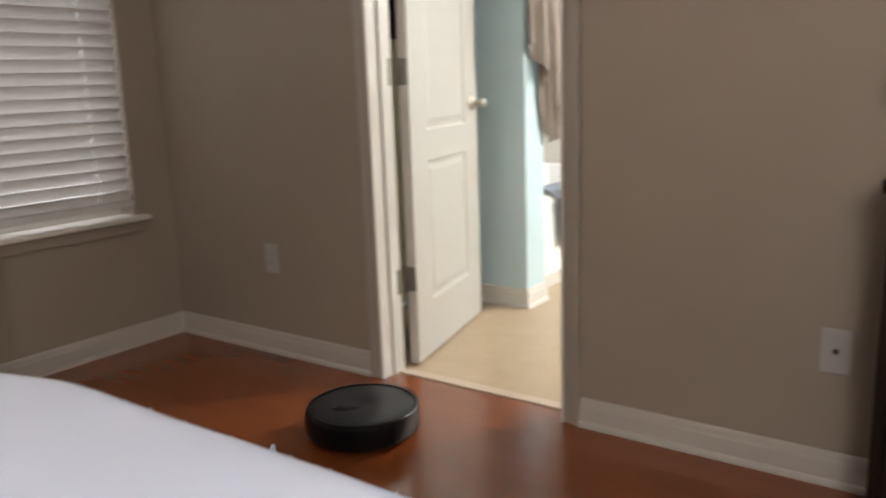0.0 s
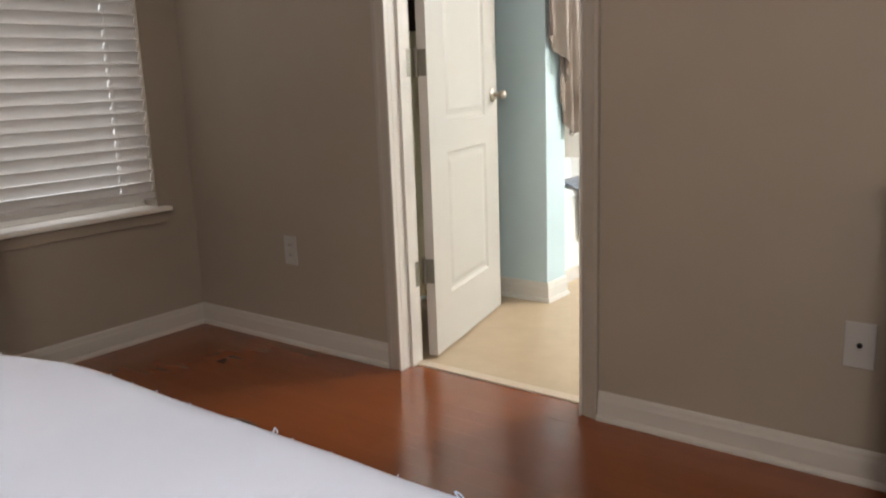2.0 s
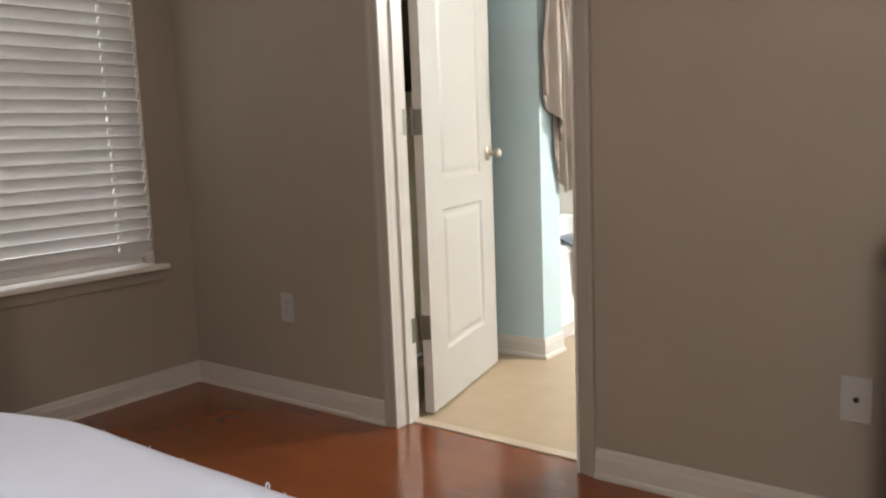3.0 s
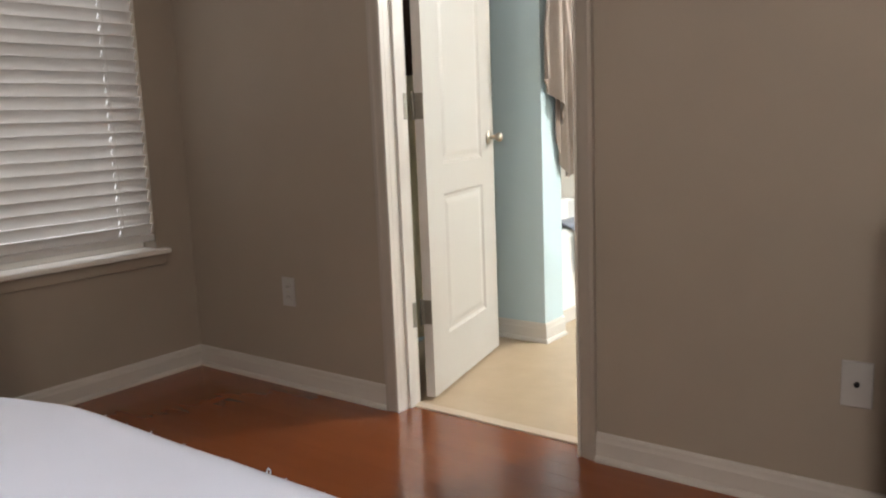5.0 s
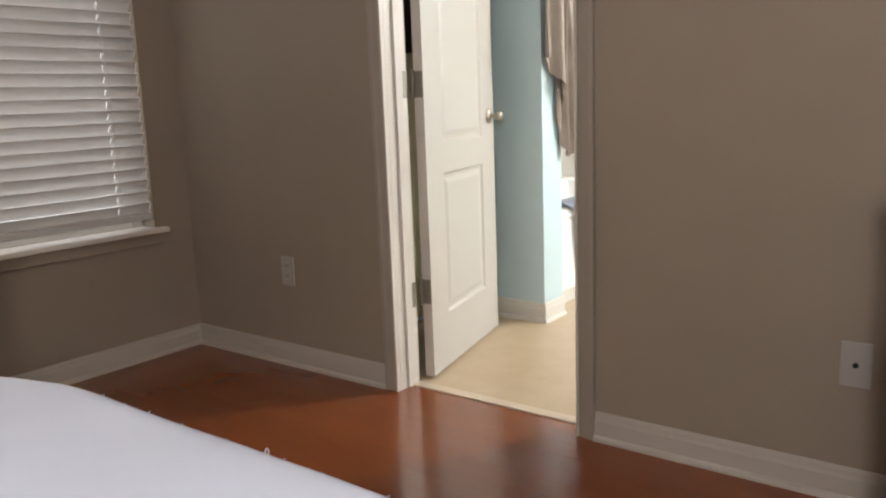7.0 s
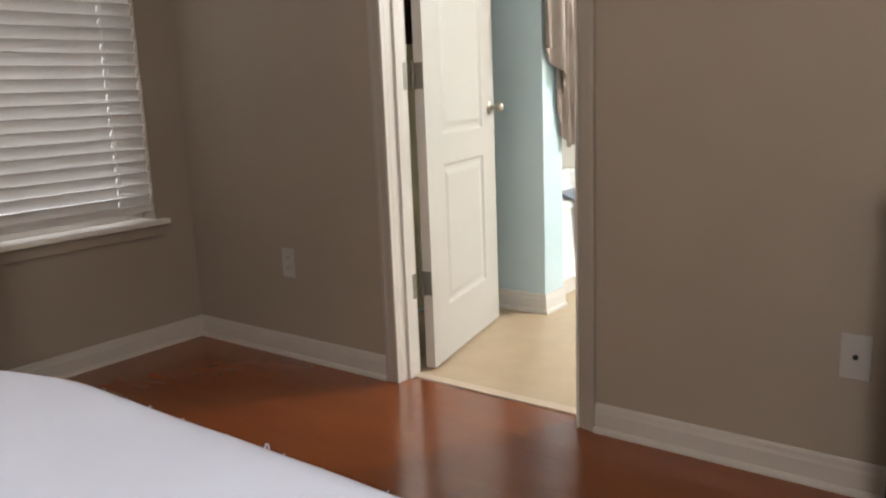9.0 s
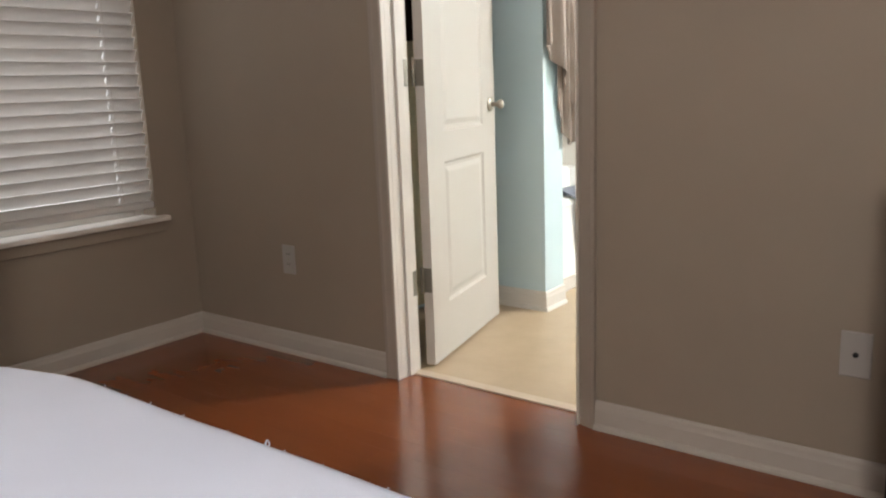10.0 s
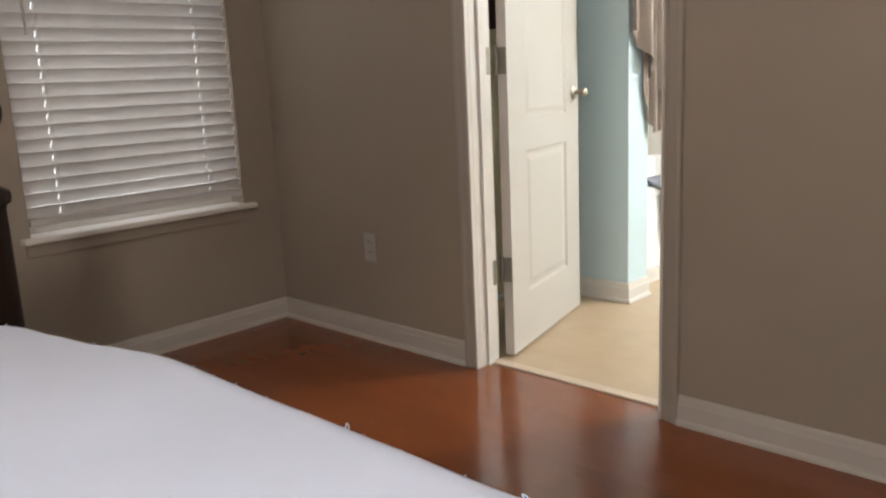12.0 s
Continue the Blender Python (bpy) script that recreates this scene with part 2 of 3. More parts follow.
# ---------------- the plan ----------------
# corner of window wall and door wall at the origin; bedroom x > 0, y < 0; bathroom y > 0
RX, RY, H = 4.3, -4.1, 2.44          # bedroom's far walls and the ceiling's height
JL, JR, DH = 1.146, 1.848, 2.045     # clear doorway and its height
WT = 0.103                           # thickness of the door wall
WY0, WY1, WZ0, WZ1 = -1.035, -0.172, 0.537, 2.03   # window opening
BY, BX = 3.6, 3.7                   # bathroom's far walls
SX, SY0, SY1 = 1.140, 1.022, 1.188    # stub wall before the tub: its end face and its two sides

# walls
bm = bmesh.new()
box(bm, -0.15, JL - 0.018, 0, WT, 0, H)
box(bm, JR + 0.018, RX + 0.15, 0, WT, 0, H)
box(bm, JL - 0.018, JR + 0.018, 0, WT, DH + 0.018, H)
wall_n = setting("wall_north", bm, WALL, "greige painted wall with the bathroom doorway", "wall")
bm = bmesh.new()
box(bm, -0.15, 0, WY1, 0, 0, H)
box(bm, -0.15, 0, RY, WY0, 0, H)
box(bm, -0.15, 0, WY0, WY1, 0, WZ0 - 0.02)
box(bm, -0.15, 0, WY0, WY1, WZ1, H)
setting("wall_west", bm, WALL, "greige painted wall with a low window", "wall")
setting("wall_east", boxed(RX, RX + 0.15, RY, 0, 0, H), WALL, "plain greige painted wall", "wall")
setting("wall_south", boxed(-0.15, RX + 0.15, RY - 0.15, RY, 0, H), WALL, "plain greige painted wall", "wall")
setting("ceiling", boxed(-0.15, RX + 0.15, RY - 0.15, 0, H, H + 0.1), CEIL, "flat white ceiling", "ceiling")
# bathroom shell
setting("bathroom_wall_west", boxed(0.50, 0.62, WT, SY0, 0, H), AQUA, "aqua painted bathroom wall", "wall")
setting("alcove_end_wall", boxed(0.15, SX, 2.72, 2.84, 0, H), GLAZED, "pale tiled wall at the foot of the tub", "wall")
setting("alcove_wall", boxed(0.15, 0.295, SY1, 2.72, 0, H), GLAZED, "pale tiled wall at the end of the tub", "wall")
setting("bathroom_wall_north", boxed(0.1, BX, BY, BY + 0.1, 0, H), AQUA, "aqua painted bathroom wall", "wall")
setting("bathroom_wall_east", boxed(BX, BX + 0.1, WT, BY, 0, H), AQUA, "aqua painted bathroom wall", "wall")
setting("bathroom_wall_south", boxed(JR + 0.09, BX, WT + 0.002, WT + 0.012, 0, H), AQUA, "aqua painted bathroom wall", "wall")
setting("bathroom_ceiling", boxed(-0.75, BX + 0.1, WT, BY + 0.1, H, H + 0.1), CEIL, "flat white bathroom ceiling", "ceiling")
setting("stub_wall", boxed(0.2, SX, SY0, SY1, 0, H), AQUA, "aqua painted partition wall beside the bathtub", "wall")
setting("bathroom_floor", boxed(-0.75, BX + 0.1, 0.102, BY + 0.1, -0.06, 0.0), VINYL, "beige vinyl bathroom floor", "floor")
setting("subfloor", boxed(-0.15, RX + 0.15, RY - 0.15, 0.100, -0.06, -0.012), DARKWOOD, "dark base below the floorboards", "floor")

# baseboards with a shoe moulding
BASE = [(0, 0), (0.024, 0), (0.0235, 0.007), (0.020, 0.013), (0.0135, 0.0165), (0.0125, 0.017), (0.0125, 0.060), (0.0105, 0.066),
        (0.0095, 0.070), (0.0085, 0.080), (0.005, 0.086), (0, 0.087)]


def baseboard(name, axis, wall, side, a, b, mat=BASEW):
    return setting(name, prism([(wall + side * o, z) for o, z in BASE], axis, a, b), mat, "white painted baseboard with shoe moulding", "baseboard")


baseboard("baseboard", "x", 0, -1, 0, 1.089)
baseboard("baseboard", "x", 0, -1, JR + 0.0575, RX)
baseboard("baseboard", "y", 0, 1, RY, 0)
baseboard("baseboard", "y", RX, -1, RY, 0)
baseboard("baseboard", "x", RY, 1, 0, RX)
bm = bmesh.new()
rows = [[bm.verts.new(p) for p in ps] for ps in ([(0.62, SY0 - o, z) for o, z in BASE], [(SX + o, SY0 - o, z) for o, z in BASE], [(SX + o, SY1, z) for o, z in BASE])]
for ra, rb in zip(rows, rows[1:]):
    for k in range(len(BASE)):
        bm.faces.new((ra[k], ra[(k + 1) % len(BASE)], rb[(k + 1) % len(BASE)], rb[k]))
bm.faces.new(rows[0])
bm.faces.new(rows[-1])
setting("baseboard", bm, TRIM, "white baseboard round the partition's corner", "baseboard")

# door frame
CAS = [(0, 0), (0.018, 0.0), (0.0185, 0.012), (0.016, 0.02), (0.0135, 0.034), (0.0125, 0.040), (0.010, 0.044), (0.009, 0.052), (0, 0.052)]


def door_frame():
    top = empty("door_frame", pose(0, 0, 0))
    for side, x in ((-1, JL), (1, JR)):
        part("jamb", boxed(min(x, x + side * 0.018), max(x, x + side * 0.018), 0.0, WT, 0, DH, bevel=0.001), TRIM, top)
        part("door_stop", boxed(min(x, x - side * 0.009), max(x, x - side * 0.009), 0.038, 0.074, 0, DH - 0.011, bevel=0.002), TRIM, top)
        for front in (-1, 1):
            bm = bmesh.new()
            yb = 0.0 if front < 0 else WT
            vs = []
            for z in (0.0, DH + 0.062):
                vs.append([bm.verts.new((x + side * (0.005 + (0.052 - w)), yb + front * d, z)) for d, w in CAS])
            n = len(CAS)
            for i in range(n):
                bm.faces.new((vs[0][i], vs[0][(i + 1) % n], vs[1][(i + 1) % n], vs[1][i]))
            bm.faces.new(vs[0])
            bm.faces.new(vs[1])
            # front toned greige as shaded, the lit inner edge left white
            part("casing", bm, CASING, top, "casing with its shaded front toned greige")
            if front < 0:
                part("casing_edge", boxed(min(x, x + side * 0.0048), max(x, x + side * 0.0048), min(yb, yb + front * 0.0188), max(yb, yb + front * 0.0188), 0, DH + 0.004, bevel=0.001), TRIM, top, "inner edge kept white where the bathroom light falls")
    part("head_jamb", boxed(JL, JR, 0.0, WT, DH, DH + 0.018, bevel=0.001), TRIM, top)
    part("head_casing", boxed(JL - 0.005, JR + 0.005, -0.016, -0.001, DH + 0.005, DH + 0.062, bevel=0.003), CASING, top)
    for z in (0.330, 1.065, 1.81):
        part("hinge_leaf", boxed(JL, JL + 0.0022, 0.0745, WT + 0.001, z - 0.045, z + 0.045, bevel=0.0008), HINGE, top, "dull grey hinge leaf")
    return tagged(top, "white door jamb with moulded casing toned greige for shade", "door frame", kind="structure")


door_frame()
setting("threshold", boxed(JL - 0.018, JR + 0.018, 0.061, 0.104, -0.012, 0.006, bevel=0.003), CREAM, "cream threshold strip between wood and vinyl floors", "threshold")


# the open door: local x along its width from the hinge side, y through its thickness, visible face at y = 0
def panel_loops(x0, x1, z0, z1):
    return [(0.0, 0.0), (0.010, -0.007), (0.022, -0.008), (0.040, -0.0035), (0.046, -0.003)]


def arch(x0, x1, z0, z1, rise, inset, n=14):
    """Outline of a panel whose head rises in an arch towards its middle."""
    a, b, c, d = x0 + inset, x1 - inset, z0 + inset, z1 - inset
    pts = [(a, c), (b, c), (b, d)]
    if rise:
        for i in range(1, n):
            u = i / n
            pts.append((b + (a - b) * u, d + rise * math.sin(math.pi * u) ** 2))
    pts.append((a, d))
    return pts


def bathroom_door():
    W, Hd, T = 0.711, 2.032, 0.035
    yaw = 104.1
    top = empty("bathroom_door", pose(1.176, 0.157, 0.010, 0, 0, yaw))
    panels = [(0.150, 0.565, 0.205, 0.735, 0.0), (0.150, 0.565, 0.845, 1.90, 0.0)]
    bm = bmesh.new()
    # face with recesses: a strip frame round each panel, then stepped loops
    xs = [0, 0.150, 0.565, W]
    zs = [0, 0.205, 0.735, 0.845, 1.90, Hd]
    for face, sgn in ((0.0, 1), (T, -1)):
        for i in range(3):
            for j in range(5):
                if i == 1 and j in (1, 3):
                    continue
                q = [(xs[i], zs[j]), (xs[i + 1], zs[j]), (xs[i + 1], zs[j + 1]), (xs[i], zs[j + 1])]
                bm.faces.new([bm.verts.new((x, face, z)) for x, z in q])
        for x0, x1, z0, z1, rise in panels:
            prev = None
            for inset, depth in panel_loops(x0, x1, z0, z1):
                loop = [bm.verts.new((x, face - sgn * depth, z)) for x, z in arch(x0, x1, z0, z1, rise, inset)]
                if prev:
                    n = len(loop)
                    for k in range(n):
                        bm.faces.new((prev[k], prev[(k + 1) % n], loop[(k + 1) % n], loop[k]))
                prev = loop
            bm.faces.new(prev)
    for q in (((0, 0), (0, Hd)), ((W, 0), (W, Hd))):
        (x, z0), (_, z1) = q
        bm.faces.new([bm.verts.new(p) for p in ((x, 0, z0), (x, T, z0), (x, T, z1), (x, 0, z1))])
    for z in (0, Hd):
        bm.faces.new([bm.verts.new(p) for p in ((0, 0, z), (W, 0, z), (W, T, z), (0, T, z))])
    bmesh.ops.remove_doubles(bm, verts=bm.verts[:], dist=0.0003)
    part("door_leaf", bm, DOORW, top)
    for z in (0.320, 1.055, 1.80):
        hg = part("hinge", boxed(-0.0025, 0.0, 0.001, 0.034, z - 0.045, z + 0.045, bevel=0.001), HINGE, top, "dull grey butt hinge")
        bm = lathe([(0, z - 0.047), (0.006, z - 0.047), (0.0065, z - 0.045), (0.0065, z + 0.045), (0.006, z + 0.048), (0.003, z + 0.052), (0, z + 0.052)], 14)
        bmesh.ops.translate(bm, vec=(-0.010, 0.036, 0), verts=bm.verts[:])
        part("knuckle", bm, HINGE, hg)
        part("leaf_link", boxed(-0.014, -0.0005, 0.030, 0.033, z - 0.045, z + 0.045, bevel=0.001), HINGE, hg)
    for sgn, y0 in ((-1, 0.0), (1, T)):
        bm = lathe([(0, 0), (0.030, 0), (0.030, 0.004), (0.026, 0.008), (0.011, 0.010), (0.0095, 0.028), (0.011, 0.033), (0.017, 0.039), (0.0205, 0.047), (0.0185, 0.055), (0.011, 0.061), (0, 0.062)], 28)
        bmesh.ops.transform(bm, matrix=pose(0.651, y0, 0.925, -90 * sgn if sgn > 0 else 90, 0, 0), verts=bm.verts[:])
        part("knob", bm, NICKEL, top, "satin nickel door knob", smooth=True)
    part("latch_plate", boxed(W, W + 0.0015, 0.006, 0.029, 0.90, 0.955, bevel=0.0005), NICKEL, top, "satin nickel latch plate")
    return tagged(top, "white two-panel bathroom door standing open into the bathroom", "door", kind="")


bathroom_door()


# window: frame, glass, sill and apron; blind inside the opening
def window_unit():
    top = empty("window_1", pose(-0.11, 0, 0))
    y0, y1, z0, z1 = WY0, WY1, WZ0, WZ1
    fr = 0.045
    zm = (z0 + z1) / 2
    for nm, a in (("frame_side", (-0.03, 0.02, y0, y0 + fr, z0, z1)), ("frame_side", (-0.03, 0.02, y1 - fr, y1, z0, z1)),
                  ("frame_head", (-0.03, 0.02, y0 + fr, y1 - fr, z1 - fr, z1)), ("frame_foot", (-0.03, 0.02, y0 + fr, y1 - fr, z0, z0 + fr)),
                  ("meeting_rail", (-0.025, 0.015, y0 + fr, y1 - fr, zm - 0.02, zm + 0.02))):
        part(nm, boxed(*a, bevel=0.003), TRIM, top)
    for a, b in ((z0 + fr, zm - 0.02), (zm + 0.02, z1 - fr)):
        p = part("pane", boxed(-0.008, -0.004, y0 + fr, y1 - fr, a, b), GLASS, top, "clear window pane")
        p.visible_shadow = False
    part("window_sill", boxed(0.02, 0.152, y0 - 0.036, y1 + 0.042, z0 - 0.020, z0, bevel=0.005, seg=3), TRIM, top, "white painted window sill")
    part("apron", boxed(0.1105, 0.124, y0 - 0.024, y1 + 0.030, z0 - 0.068, z0 - 0.021, bevel=0.003), WALL, top, "wall-coloured apron board")
    return tagged(top, "white window with sill behind closed blinds", "window", kind="structure")


window_unit()


CORDS = (-0.915, -0.315)             # where the blind's cords run


def window_blind():
    top = empty("window_blind", pose(-0.022, 0, 0))
    y0, y1 = WY0 + 0.004, WY1 - 0.006
    part("headrail", boxed(-0.028, 0.030, y0, y1, WZ1 - 0.055, WZ1 - 0.004, bevel=0.004), SLAT, top)
    part("bottom_rail", boxed(-0.024, 0.026, y0, y1, 0.572, 0.600, bevel=0.006, seg=3), SLAT, top, "white bottom rail")
    # one gently crowned slat, room-side edge up
    n = 8
    prof = []
    for k in range(n + 1):
        u = k / n - 0.5
        prof.append((u * 0.050, 0.0035 * (1 - 4 * u * u)))
    bead = [(0.0255 + 0.0024 * math.cos(a), -0.0012 + 0.0024 * math.sin(a)) for a in (1.2, 0.6, 0.0, -0.6, -1.2)]
    full = prof + bead + [(x, z - 0.0028) for x, z in prof[::-1]]
    back = prof[:3] + [(x, z - 0.0028) for x, z in prof[:3][::-1]]
    fore = prof[6:] + bead + [(x, z - 0.0028) for x, z in prof[6:][::-1]]
    bm = bmesh.new()
    stops, hole = [y0], 0.0014
    for y in CORDS:
        join(bm, prism(full, "y", stops[-1], y - hole))
        join(bm, prism(back, "y", y - hole, y + hole))
        join(bm, prism(fore, "y", y - hole, y + hole))
        stops.append(y + hole)
    join(bm, prism(full, "y", stops[-1], y1))
    me = mesh_of("slat", bm, SLAT, smooth=False)
    z = 0.617
    rng = random.Random(4)
    while z < WZ1 - 0.07:
        s = new("slat", me)
        s.parent = top
        s.matrix_local = pose(0.002, 0, z, 0, -64 + rng.uniform(-0.8, 0.8), 0)
        z += 0.0468
    for y in CORDS:
        pts, zc = [(0.010, y, 0.604)], 0.617 + 0.022
        while zc < WZ1 - 0.09:
            pts += [(0.004, y, zc - 0.026), (0.0195, y, zc - 0.022), (0.0215, y, zc + 0.001), (0.006, y, zc + 0.004)]
            zc += 0.0468
        part("ladder_cord", tube(pts, 0.0012, 6), CORD, top, "white ladder cord")
        part("lift_cord", tube([(0.019, y + 0.008, 0.602), (0.019, y + 0.008, WZ1 - 0.05)], 0.0009, 6), TRIM, top)
    wand = tube([(0.034, -0.955, WZ1 - 0.06), (0.040, -0.957, 1.6), (0.040, -0.957, 1.22)], 0.0045, 8)
    part("tilt_wand", wand, PLATE, top, "clear plastic tilt wand")
    return tagged(top, "white faux-wood slat blind, lowered and tilted shut", "window blind")


window_blind()


# wall plates
def outlet(x, z, kind):
    top = empty("wall_outlet" if kind == "duplex" else "cable_outlet", pose(x, 0, z))
    part("cover_plate", boxed(-0.035, 0.035, -0.006, -0.0003, -0.057, 0.057, bevel=0.003, seg=3), PLATE, top)
    if kind == "duplex":
        for s in (-1, 1):
            soc = part("socket", boxed(-0.0165, 0.0165, -0.0075, -0.005, s * 0.0195 - 0.014, s * 0.0195 + 0.014, bevel=0.002), PLATE, top)
            for dx in (-0.006, 0.006):
                part("slot", boxed(dx - 0.0011, dx + 0.0011, -0.0078, -0.0070, s * 0.0195 - 0.003, s * 0.0195 + 0.006), RUBBER, soc)
        bm = lathe([(0, 0), (0.003, 0), (0.003, 0.001), (0, 0.0016)], 12)
        bmesh.ops.transform(bm, matrix=pose(0, -0.006, 0, 90, 0, 0), verts=bm.verts[:])
        part("screw", bm, NICKEL, top)
    else:
        bm = lathe([(0, 0), (0.0065, 0), (0.0065, 0.003), (0.0048, 0.003), (0.0048, 0.009), (0.003, 0.009), (0.003, 0.006), (0, 0.006)], 16)
        bmesh.ops.transform(bm, matrix=pose(0, -0.006, 0, 90, 0, 0), verts=bm.verts[:])
        part("coax_jack", bm, BLACKSAT, top, "dark coaxial jack")
        for s in (-1, 1):
            bm = lathe([(0, 0), (0.003, 0), (0.003, 0.001), (0, 0.0016)], 12)
            bmesh.ops.transform(bm, matrix=pose(0, -0.006, s * 0.042, 90, 0, 0), verts=bm.verts[:])
            part("screw", bm, PLATE, top)
    return top


tagged(outlet(0.598, 0.381, "duplex"), "white duplex outlet plate on the greige wall", "outlet")
tagged(outlet(2.588, 0.350, "coax"), "white cable outlet plate with a dark jack", "outlet")


# ---------------- bed ----------------
BZ = 0.647
BX0, BX1, BYE, BYF = 1.10, 3.12, -1.506, -3.02


def bed():
    top = empty("bed", pose(0, 0, 0))
    part("mattress", boxed(BX0 + 0.02, BX1 - 0.02, BYF + 0.03, BYE - 0.03, 0.34, 0.575, bevel=0.04, seg=4), QUILT, top, "white mattress")
    part("side_rail", boxed(BX0 - 0.03, BX1, BYE - 0.05, BYE - 0.025, 0.20, 0.36, bevel=0.004), DARKWOOD, top)
    part("side_rail", boxed(BX0 - 0.03, BX1, BYF + 0.025, BYF + 0.05, 0.20, 0.36, bevel=0.004), DARKWOOD, top)
    part("slat_base", boxed(BX0, BX1, BYF + 0.05, BYE - 0.05, 0.30, 0.335, bevel=0.003), DARKWOOD, top)
    for y in (-1.457, -3.06):
        h = 0.037
        prof = [(0, 0), (h * 0.8, 0), (h, 0.03), (h, 0.775), (h + 0.003, 0.785), (h + 0.012, 0.790), (h + 0.014, 0.803), (h + 0.012, 0.815), (h + 0.002, 0.820),
                (h - 0.012, 0.830), (h - 0.016, 0.900), (h - 0.016, 0.930)] + [(0.059 * math.sin(a), 0.988 - 0.059 * math.cos(a)) for a in (0.38, 0.7, 1.0, 1.3, 1.6, 1.9, 2.2, 2.5, 2.8)] + [(0, 1.047)]
        bm = lathe(prof, 28)
        bmesh.ops.translate(bm, vec=(1.0, y, 0), verts=bm.verts[:])
        part("bed_post", bm, DARKWOOD, top, "dark turned bed post with a ball finial", smooth=True)
        part("leg", boxed(BX1 - 0.06, BX1, y - 0.03 if y > -2 else y, y if y > -2 else y + 0.03, 0, 0.34, bevel=0.004), DARKWOOD, top)
    part("footboard", boxed(0.985, 1.015, -3.03, -1.49, 0.18, 0.74, bevel=0.006), DARKWOOD, top, "dark wooden footboard")
    return tagged(top, "bed with dark wooden posts and a white mattress", "bed")


bed()


def coverlet_point(u, v):
    # v across the bed: skirt, rounded edge, top, rounded edge, skirt; u along its length
    x = BX0 - 0.045 + u * (BX1 - BX0 + 0.045)
    w = BYE - BYF
    r = 0.035
    sk = 0.26
    L = sk + w + sk
    s = v * L
    wob = noise.noise(Vector((x * 2.1, s * 1.5, 0.3)))
    zt = BZ + 0.006 * noise.noise(Vector((x * 1.6, s * 1.3, 4.0))) + 0.004 * noise.noise(Vector((x * 6, s * 5, 1.0)))
    zt += 0.0035 * noise.noise(Vector((x * 7 + s * 2, s * 4, 7.0)))
    zt += 0.006 * noise.noise(Vector(((x + s * 0.8) * 1.4, (s - x * 0.6) * 5.5, 2.0)))
    zt -= 0.088 * (max(0.0, 1.97 - x) / 0.83) ** 1.3
    if s < sk:
        y, z = BYE + 0.004 * math.sin(x * 19) * (sk - s) / sk + 0.010 * wob * (sk - s) / sk, zt - r - (sk - s)
    elif s > sk + w:
        y, z = BYF - 0.012 * wob, zt - r - (s - sk - w)
    else:
        d = min(s - sk, sk + w - s)
        if d < 0.06:
            a = d / 0.06 * math.pi / 2
            y = BYE - r * (1 - math.cos(a)) if s < sk + w / 2 else BYF + r * (1 - math.cos(a))
            z = zt - r + r * math.sin(a)
        else:
            k = (d - 0.06) / (w / 2 - 0.06)
            y = BYE - r - k * (w / 2 - r) if s < sk + w / 2 else BYF + r + k * (w / 2 - r)
            z = zt
    return (x, y, z)


def on_edge(x, d):
    """A point on the coverlet's rounded edge, d along its surface."""
    u = (x - BX0 + 0.045) / (BX1 - BX0 + 0.045)
    return Vector(coverlet_point(u, (0.26 + d) / (0.52 + BYE - BYF)))


def coverlet():
    top = part("coverlet", sheet(130, 150, coverlet_point, 0.004), QUILT, None, "", smooth=True)
    rng = random.Random(9)
    bm = bmesh.new()
    for k in range(30):
        x = 1.2 + k * 0.0616 + rng.uniform(-0.02, 0.02)
        s0 = on_edge(x, 0.030)
        d = Vector((rng.uniform(-0.6, 0.6), rng.uniform(0.3, 1), rng.uniform(0.0, 0.7))).normalized()
        n = rng.uniform(0.0012, 0.0035)
        side = Vector((rng.uniform(-1, 1), 0, rng.uniform(-0.4, 0.6))) * n * 0.6
        join(bm, tube([s0, s0 + d * n * 0.6, s0 + d * n + side], 0.0007, 4))
    tagged(part("fringe", bm, QUILT, top, "frayed white thread ends"), kind="stuff")
    # longer pulled threads
    for x, w, h in ((2.272, 0.006, 0.0035), (2.518, 0.011, 0.002), (1.62, 0.006, 0.002), (1.20, 0.012, 0.004)):
        _, y, z = on_edge(x, 0.034)
        pts = []
        for i in range(12):
            a = math.pi * 1.6 * i / 11
            pts.append((x + w * 0.5 * math.cos(a), y + 0.004 * math.sin(a * 0.7), z + h * 0.6 * (1 - math.cos(a))))
        part("loose_thread", tube(pts, 0.00065, 5), QUILT, top)
    return tagged(top, "white woven coverlet with frayed thread edge spread on the bed", "bedspread")


coverlet()


